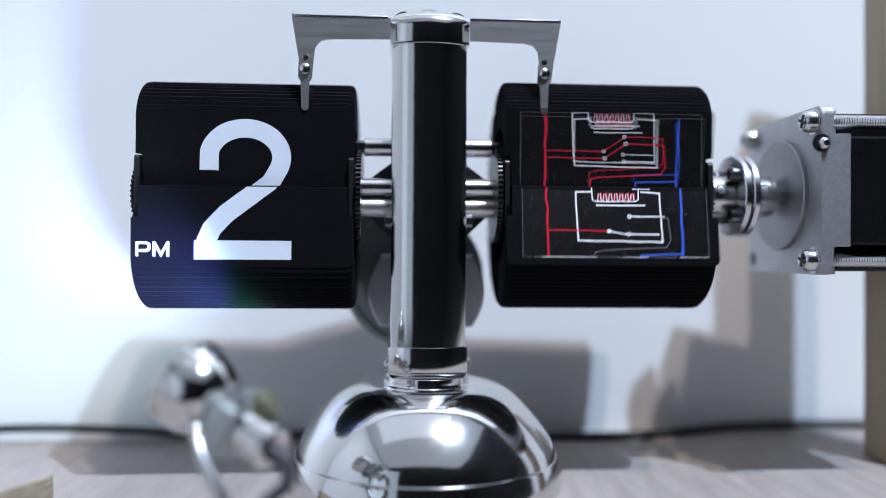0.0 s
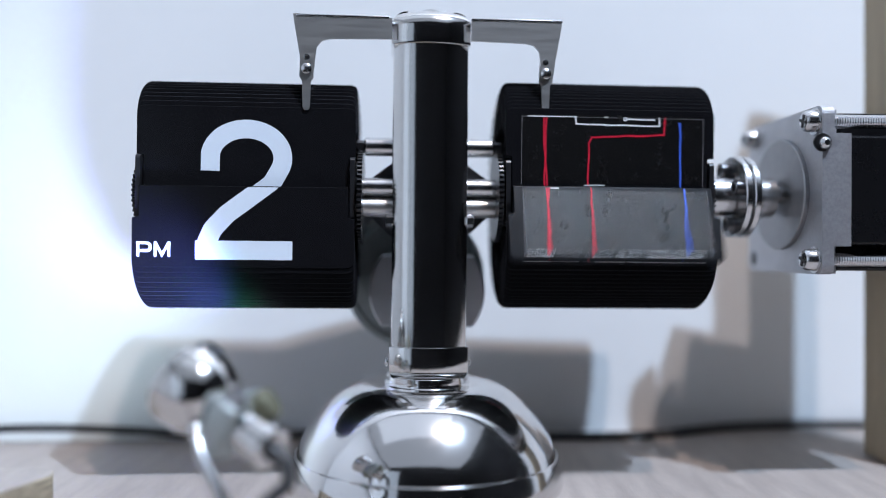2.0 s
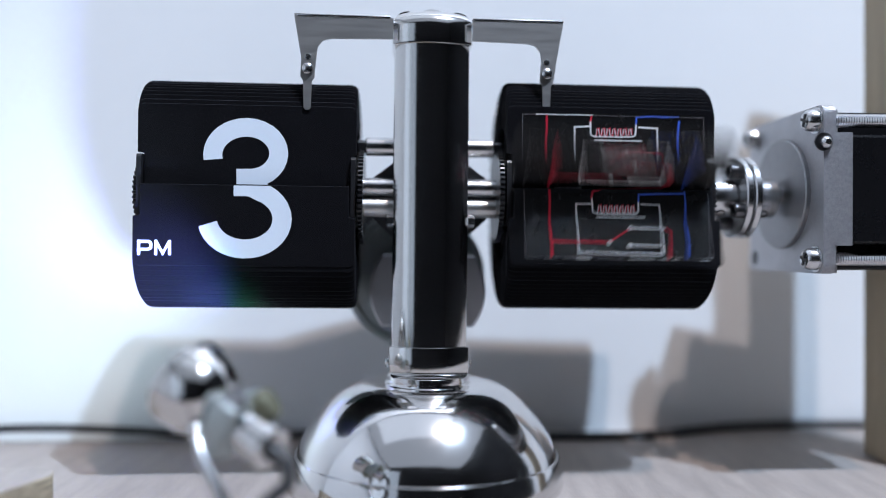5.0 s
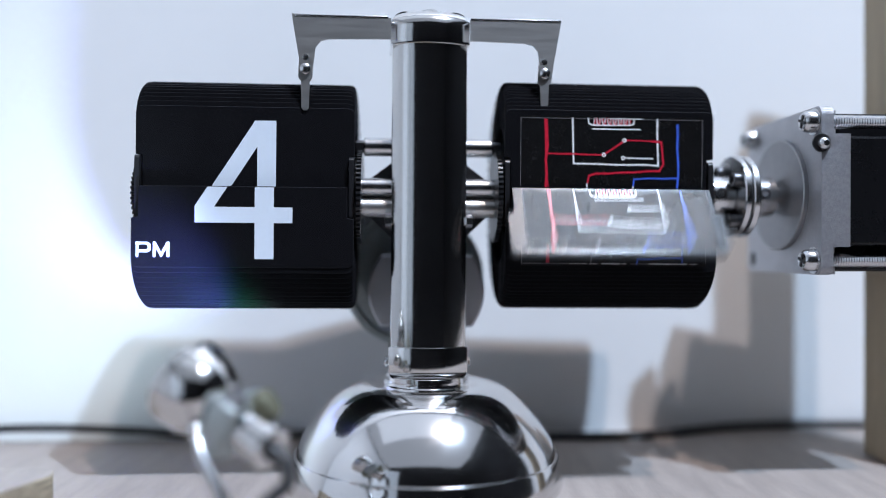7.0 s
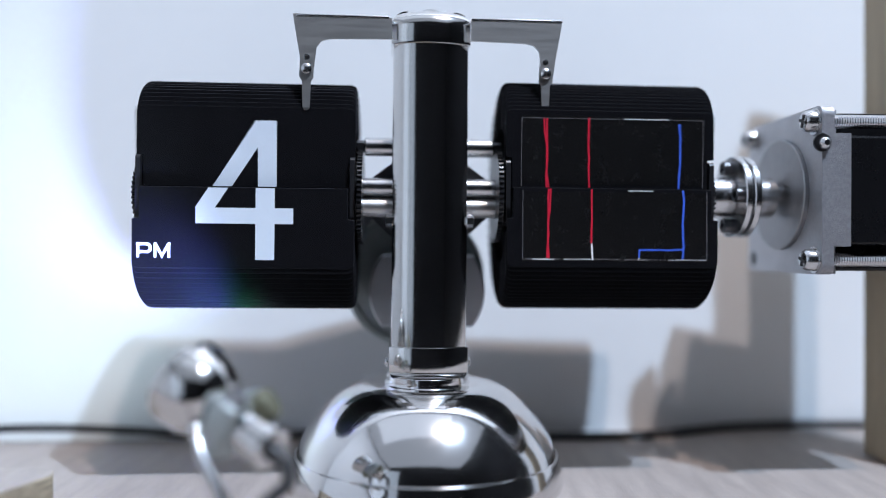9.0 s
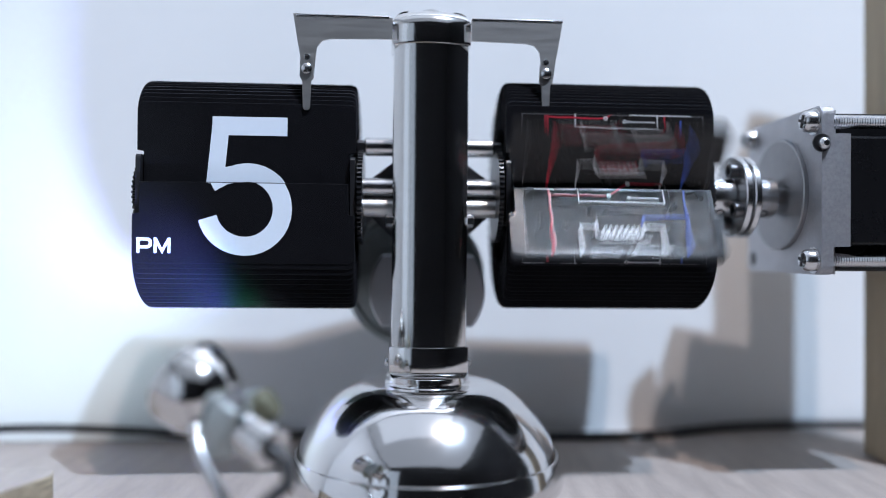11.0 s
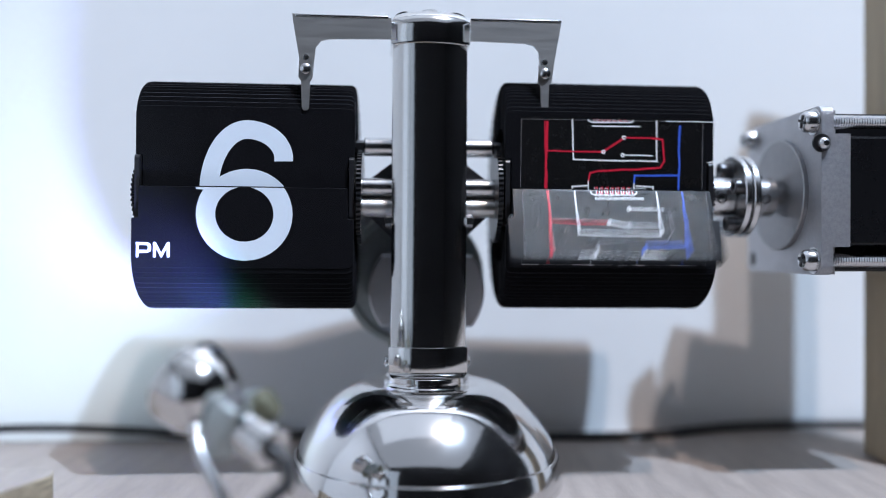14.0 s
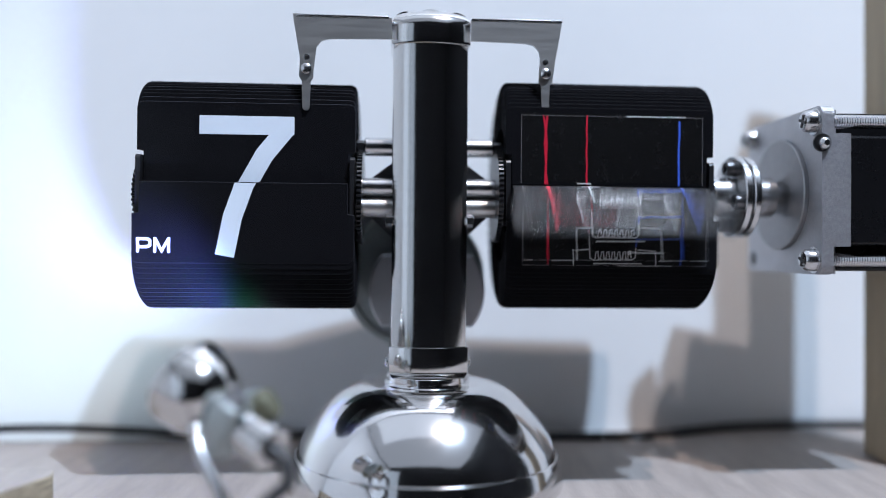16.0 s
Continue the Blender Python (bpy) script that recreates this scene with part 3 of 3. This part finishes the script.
def stepper_motor():
    motor = tagged(empty("stepper_motor", MOTOR_POSE), "square stepper motor with cast aluminium flange and black body", "motor")
    part("flange", prism(rounded(-0.0285, 0.0285, -0.0285, 0.0285, 0.003), 0.0, 0.0042, m=Matrix(((0, 1, 0, 0), (1, 0, 0, 0), (0, 0, 1, 0), (0, 0, 0, 1)))), [ALU_FACE, CAST], motor, "pale aluminium face plate", False)
    for f in motor.children[0].data.polygons:
        f.material_index = 0 if abs(f.normal.x) > 0.7 else 1
    body = [(-0.0285, -0.019), (-0.0285, 0.019), (-0.019, 0.019), (-0.019, 0.0285), (0.019, 0.0285), (0.019, 0.019), (0.0285, 0.019), (0.0285, -0.019), (0.019, -0.019), (0.019, -0.0285), (-0.019, -0.0285), (-0.019, -0.019)]
    part("end_bell", prism(body, 0.0042, 0.0100, m=Matrix(((0, 1, 0, 0), (1, 0, 0, 0), (0, 0, 1, 0), (0, 0, 0, 1)))), CAST, motor, "rough cast aluminium end bell", False)
    part("body", box(0.0100, 0.0462, -0.0275, 0.0275, -0.0185, 0.0185, 0.001), BLACK_PAINT, motor, "black painted motor body", False)
    part("body_core", box(0.0100, 0.0462, -0.0185, 0.0185, -0.0275, 0.0275, 0.001), BLACK_PAINT, motor, "black painted motor body", False)
    part("pilot_boss", lathe([(0, -0.0018), (0.0198, -0.0018), (0.0202, -0.0014), (0.0202, 0.0)], 64, "x"), BOSS, motor, "turned boss")
    part("shaft", rod(0.0032, -0.0220, 0.0, "x"), STEEL, motor)
    for sy in (-1, 1):
        for sz in (-1, 1):
            y, z = sy * 0.0236, sz * 0.0236
            if sy > 0 and sz < 0:
                part("bolt_hole", lathe([(0.0, -0.0001), (0.0026, -0.0001), (0.0028, 0.0)], 20, "x", m=pose(0, y, z)), BLACK_PLASTIC, motor, "dark empty bolt hole")
            else:
                bolt = part("bolt", lathe([(0, -0.0044), (0.0028, -0.0042), (0.0037, -0.0030), (0.0038, -0.0004), (0.0046, -0.0004), (0.0046, 0.0)], 28, "x", m=pose(0, y, z)), STEEL, motor, "steel cross-head bolt")
                for tilt in (20, 110):
                    part("slot", box(-0.00455, -0.0040, -0.0022, 0.0022, -0.00045, 0.00045, m=pose(0, y, z, tilt, 0, 0)), BLACK_PLASTIC, bolt, "", False)
            prof = []
            for i in range(92):
                prof.append((0.0024 if i % 2 else 0.0020, 0.0042 + i * 0.00045))
            part("threaded_rod", lathe([(0, 0.0042)] + prof + [(0, 0.0042 + 92 * 0.00045)], 16, "x", m=pose(0, y, z)), STEEL, motor, "threaded steel rod")
    part("nut_recess", lathe([(0, -0.0003), (0.0030, -0.0003), (0.0031, 0.0004), (0, 0.0004)], 28, "y", m=pose(0.0000, -0.0286, 0.0158)), DARK_STEEL, motor, "dark recess round the nut")
    part("flange_nut", lathe([(0, -0.0018), (0.0010, -0.0018), (0.0018, -0.0012), (0.0021, -0.0004), (0.0021, 0.0), (0, 0.0)], 20, "y", m=pose(0.0006, -0.0288, 0.0156)), STEEL, motor, "small domed steel nut")
    return motor


def coupling():
    hub = tagged(empty("shaft_coupling", CLOCK_POSE @ pose(0.1005, 0, MINUTE_Z + 0.0005)), "steel flange coupling bolted between drum and motor shaft", "coupling")
    part("rear_flange", rod(0.0150, 0.0138, 0.0164, "x", 48, 0.0004), STEEL, hub)
    part("front_flange", rod(0.0150, 0.0106, 0.0132, "x", 48, 0.0004), STEEL, hub)
    part("spacer_disc", rod(0.0142, 0.0132, 0.0138, "x", 48, 0.0001), DARK_STEEL, hub)
    part("sleeve", rod(0.0074, 0.0164, 0.0262, "x", 36, 0.0005), STEEL, hub)
    part("drum_boss", rod(0.0074, -0.0030, 0.0106, "x", 36, 0.0005), STEEL, hub)
    for turn in (0, 90):
        part("set_screw", lathe([(0.0019, 0.0068), (0.0019, 0.00752), (0.0013, 0.00752), (0.0011, 0.0066), (0.0, 0.0066)], 14, "y", m=pose(0.0212, 0, 0, 20 + turn, 0, 180)), DARK_STEEL, hub, "dark socket set screw")
        part("set_screw", lathe([(0.0019, 0.0068), (0.0019, 0.00752), (0.0013, 0.00752), (0.0011, 0.0066), (0.0, 0.0066)], 14, "y", m=pose(0.0050, 0, 0, 20 + turn, 0, 180)), DARK_STEEL, hub, "dark socket set screw")
    for i in range(4):
        a = radians(45 + 90 * i)
        part("cap_screw", lathe([(0, 0.0094), (0.0013, 0.0094), (0.0014, 0.0080), (0.0024, 0.0078), (0.0027, 0.0081), (0.0027, 0.0108)], 20, "x", m=pose(0, 0.0105 * math.cos(a), 0.0105 * math.sin(a))), DARK_STEEL, hub, "dark socket cap screw")
    return hub


MOTOR = stepper_motor()
COUPLING = coupling()


# ---- loose things on the bench ----
def timber_board():
    post = part("timber_board", box(0.1714, 0.1930, 0.0120, 0.0377, 0.0, 0.2460, 0.0010), WOOD_POST, None, "", False)
    # block out of sight behind the motor, added to raise the wall shadow there
    part("mounting_block", box(0.1290, 0.1716, 0.0365, 0.0455, 0.0800, 0.1270, 0.0008), WOOD_POST, post, "hidden timber block behind the motor, added to cast a shadow", False)
    tagged(post, "upright raw timber board that carries the motor", "wooden board")


def plywood_offcut():
    out = [(-0.20, -0.026), (-0.129, -0.029), (-0.1252, -0.0318), (-0.123, -0.037), (-0.126, -0.047), (-0.1310, -0.060), (-0.20, -0.080)]
    block = part("plywood_offcut", prism(out, 0.0, 0.0120, m=Matrix(((1, 0, 0, 0), (0, 0, 1, 0), (0, 1, 0, 0), (0, 0, 0, 1))), bevel=0.0006), [WOOD_TABLE, WOOD_EDGE], None, "", False)
    for f in block.data.polygons:
        f.material_index = 0 if abs(f.normal.z) > 0.7 else 1
    tagged(block, "plywood offcut with a rough sawn edge lying on the bench", "wood offcut")


def power_cable():
    route = [(-0.40, 0.0030), (-0.25, 0.0042), (-0.18, 0.0066), (-0.135, 0.0050), (-0.10, 0.0024), (-0.03, 0.0019), (0.05, 0.0019), (0.09, 0.0019), (0.13, 0.0024), (0.165, 0.0030), (0.20, 0.0024), (0.32, 0.0019)]
    pts = smooth_path([(x, wall_y(x) - 0.0050 - (0.011 if 0.0 < x < 0.1 else 0.0), z) for x, z in route])
    tagged(part("power_cable", tube(pts, 0.0018), BLACK_RUBBER), "thin black power cable lying along the wall", "cable")


timber_board()
plywood_offcut()
power_cable()


def spot_lamp():
    """A small spot lamp: a chrome bowl head on a clamp block and tube, propped on a thin leg."""
    lamp = tagged(empty("spot_lamp", pose(-0.0444, -0.0800, 0.0302)), "small chrome spot lamp propped on a thin leg", "lamp")
    axis = Vector((-0.0220, 0.0125, 0.0125)).normalized()
    m = axis.to_track_quat("Z", "Y").to_matrix().to_4x4()
    bowl = [(0.0030, 0.0190), (0.0050, 0.0195), (0.0085, 0.0215), (0.0108, 0.0245), (0.0120, 0.0285), (0.0124, 0.0330), (0.0128, 0.0334), (0.0128, 0.0350), (0.0120, 0.0350), (0.0114, 0.0290), (0.0100, 0.0250), (0.0060, 0.0222), (0.0, 0.0218)]
    head = part("bowl_head", lathe(bowl, 56, m=m), CHROME, lamp, "chrome bowl head")
    part("lens", lathe([(0.0, 0.0322), (0.0116, 0.0322)], 40, m=m), LED_LENS, head, "glowing pale lens")
    part("tube", lathe([(0.0, 0.0), (0.0058, 0.0), (0.0065, 0.0008), (0.0065, 0.0100), (0.0046, 0.0112), (0.0038, 0.0195), (0.0, 0.0195)], 28, m=m), CHROME, lamp, "bright chrome tube")
    part("clamp_block", box(-0.0088, 0.0088, -0.0078, 0.0078, 0.0098, 0.0182, 0.0014, m=m), ZINC, lamp, "grey clamp block")
    cross = Vector((0.80, -0.10, 0.50)).normalized().to_track_quat("Z", "Y").to_matrix().to_4x4()
    cross.translation = m @ Vector((0, 0, 0.0138))
    part("cross_barrel", lathe([(0, -0.0125), (0.0036, -0.0125), (0.0042, -0.0118), (0.0042, 0.0070), (0.0044, 0.0074), (0.0044, 0.0112), (0.0041, 0.0115), (0, 0.0115)], 24, m=cross), OLIVE, lamp, "dull olive cross barrel")
    part("clamp_knob", rod(0.0034, 0.0046, 0.0105, "x", 16, 0.0006, m=m @ pose(0, 0, 0.0135, 0, 0, 55)), DARK_STEEL, lamp, "dark clamp knob")
    part("strain_relief", lathe([(0.0, -0.0060), (0.0015, -0.0060), (0.0026, -0.0010), (0.0030, 0.0004), (0.0, 0.0004)], 18, m=m), BLACK_RUBBER, lamp, "black rubber strain relief")
    part("leg", tube([(-0.0212, 0.004, 0.0040), (-0.0184, 0.0, -0.0020), (-0.0112, -0.003, -0.0140), (-0.0015, -0.006, -0.0296)], 0.0019, 12), STEEL, lamp, "thin steel leg")
    part("leg_joint", lathe([(0.0, -0.0026)] + [(0.0026 * math.cos(radians(a)), 0.0026 * math.sin(radians(a))) for a in range(-75, 90, 15)] + [(0.0, 0.0026)], 20, m=pose(-0.0212, 0.004, 0.0045)), STEEL, lamp)
    back = m @ Vector((0, 0, -0.005))
    part("cord", tube(smooth_path([back, back + Vector((0.0008, -0.002, -0.0050)), back + Vector((-0.0040, -0.004, -0.0090)), back + Vector((-0.0125, -0.007, -0.0165)), back + Vector((-0.0260, -0.018, -0.0254)), back + Vector((-0.040, -0.066, -0.0262))]), 0.0018), BLACK_RUBBER, lamp, "black cord")
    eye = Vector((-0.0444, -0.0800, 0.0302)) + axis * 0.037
    # first the lamp's own beam; blue and green ones added to tint the hour drum
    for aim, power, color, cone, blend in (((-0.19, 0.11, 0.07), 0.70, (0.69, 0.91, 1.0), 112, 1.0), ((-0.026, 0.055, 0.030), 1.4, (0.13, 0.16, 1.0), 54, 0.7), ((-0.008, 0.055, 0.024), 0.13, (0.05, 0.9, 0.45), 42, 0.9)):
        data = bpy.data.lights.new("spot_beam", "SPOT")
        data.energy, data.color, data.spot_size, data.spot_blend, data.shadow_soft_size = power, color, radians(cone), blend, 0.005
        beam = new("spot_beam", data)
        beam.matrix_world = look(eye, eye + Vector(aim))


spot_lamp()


# ---- what moves ----
def drop_angle(u, fall):
    """The angle of a dropping card: quick at first, then slowed by the air under it."""
    return 90 - along(((0, 0), (1.0, 85), (0.6 * fall + 0.4, 145 if fall < 3 else 150), (fall, 180)), u * fall)


def card_rows(x, axis, hub, carried_round, drop, turn, period, fall, release):
    """Rows for one card: its hinge goes round the axle with the drum, and it drops when it comes to the front. carried_round(now) and drop(now): seconds since its hinge passed the front, and since its nearest drop."""
    speed = 360.0 / turn
    rows = []
    marks = set(range(0, 481, period)) | {480}
    for f in range(481):
        since = drop(f / FPS)
        if -3.5 / FPS < since < (fall + 3.5) / FPS:
            marks.add(f)
    for f in sorted(marks):
        since = drop(f / FPS)
        th = release - speed * carried_round(f / FPS)
        u = since * FPS / fall
        if 0 <= u < 1:
            phi = drop_angle(u, fall)
        elif since < 0:
            phi = min(max(th, 90.0), 270.0)
        else:
            phi = max(min(th, -90.0), -270.0)
        a = radians(th)
        # cards that have dropped lie over the earlier ones
        lift = 0.0045 * max(0.0, (th + 60) / 72) * min(max(u, 0.0), 1.0) if since > 0 and th > -60 else 0.0
        rows.append((f / FPS, pose(x, -hub * math.cos(a) - lift, axis + hub * math.sin(a), -(phi + 90), 0, 0)))
    return rows


# the cards stick and slip: how far the card in the air is into its fall at a time, in thirtieths of a second
IN_THE_AIR = ((0.0, 2.45), (0.5, 1.9), (1.0, 1.7), (1.5, 2.5), (2.0, 2.3), (2.5, 3.0), (3.0, 0.1), (3.5, 2.4), (4.0, 1.6), (6.5, 0.05), (7.0, 2.0), (7.5, 2.45), (8.0, 2.3), (8.5, 1.98), (9.0, 2.9), (11.5, 2.35), (12.0, 2.25), (12.5, 0.1), (13.0, 0.3), (13.5, 2.45), (14.0, 2.25), (14.5, 3.0), (15.0, 0.35), (15.5, 2.1), (16.0, 1.5))


def drop_times():
    """Drop n of the minute drum, counted from FIRST_DROP: its time in seconds."""
    step = TURN / 60
    times = {n: FIRST_DROP + n * step for n in range(-75, 330)}
    for t, flown in IN_THE_AIR:
        n = round((t - flown / FPS - FIRST_DROP) / step) + (2 if t == 12.0 else 0)    # two cards slip early there
        times[n] = t - flown / FPS
        times[n + 1] = max(times[n + 1], t + 0.45 / FPS)
        times[n + 2] = max(times[n + 2], t + 1.3 / FPS)
        for back in range(1, 5):
            times[n - back] = min(times[n - back], t - (2.4 + 0.5 * back) / FPS)
    return times


FIRST_DROP = 2.0010
# the slight sway that the turning shaft gives the clock and the motor, over one turn
SWAY = ((0.0, 0.0), (0.5, 0.35), (1.0, 0.95), (1.3, 1.0), (1.6, 0.85), (2.0, 0.5), (2.5, 0.35), (3.0, 0.1), (3.433, 0.0))
MOTOR_SWAY = ((0.0, 0.15), (0.5, 0.0), (1.0, 0.45), (1.5, 1.0), (2.0, 0.45), (2.5, 0.15), (3.0, 0.3), (3.433, 0.15))


def motions():
    for card, n in HOUR_CARDS:
        t = HOUR_DROPS.get(n, 0.43 + HOUR_GAP * n)
        walk(card, card_rows(-0.0625, AXIS_Z, HUB, lambda now, t=t: now - t, lambda now, t=t: now - t, 48 * HOUR_GAP, 8, 4, 12.5))
    drops = drop_times()
    for card, k in MINUTE_CARDS:
        t = FIRST_DROP + k * TURN / 60
        own = [drops[n] for n in sorted(drops) if n % 60 == k]
        walk(card, card_rows(0.0625, MINUTE_Z, MINUTE_HUB, lambda now, t=t: (now - t + TURN / 2) % TURN - TURN / 2, lambda now, own=own: min((now - d for d in own), key=abs), TURN, 6, 2.6, 12.0))
    for core, turn, at in ((HOUR_CORE, 48 * HOUR_GAP, (-0.0625, 0, AXIS_Z)), (MINUTE_CORE, TURN, (0.0625, 0, MINUTE_Z))):
        walk(core, [(i * 0.4, pose(*at, 360 * i * 0.4 / turn, 0, 0)) for i in range(41)])
    steps = [i * 0.2 for i in range(81)]
    clock_rows = [(t, pose(0.00030 * along(SWAY, t % TURN), 0, 0) @ CLOCK_POSE @ pose(0, 0, 0, 0, 0.26 * along(SWAY, t % TURN), 0)) for t in steps]
    walk(CLOCK, clock_rows)
    walk(COUPLING, [(t, m @ pose(0.1005, 0, MINUTE_Z + 0.0005, 360 * t / TURN, 0, 0)) for t, m in clock_rows])
    walk(MOTOR, [(t, pose(0.0009 * along(MOTOR_SWAY, t % TURN), 0, 0.0005 * along(MOTOR_SWAY, t % TURN)) @ MOTOR_POSE) for t in steps])


motions()
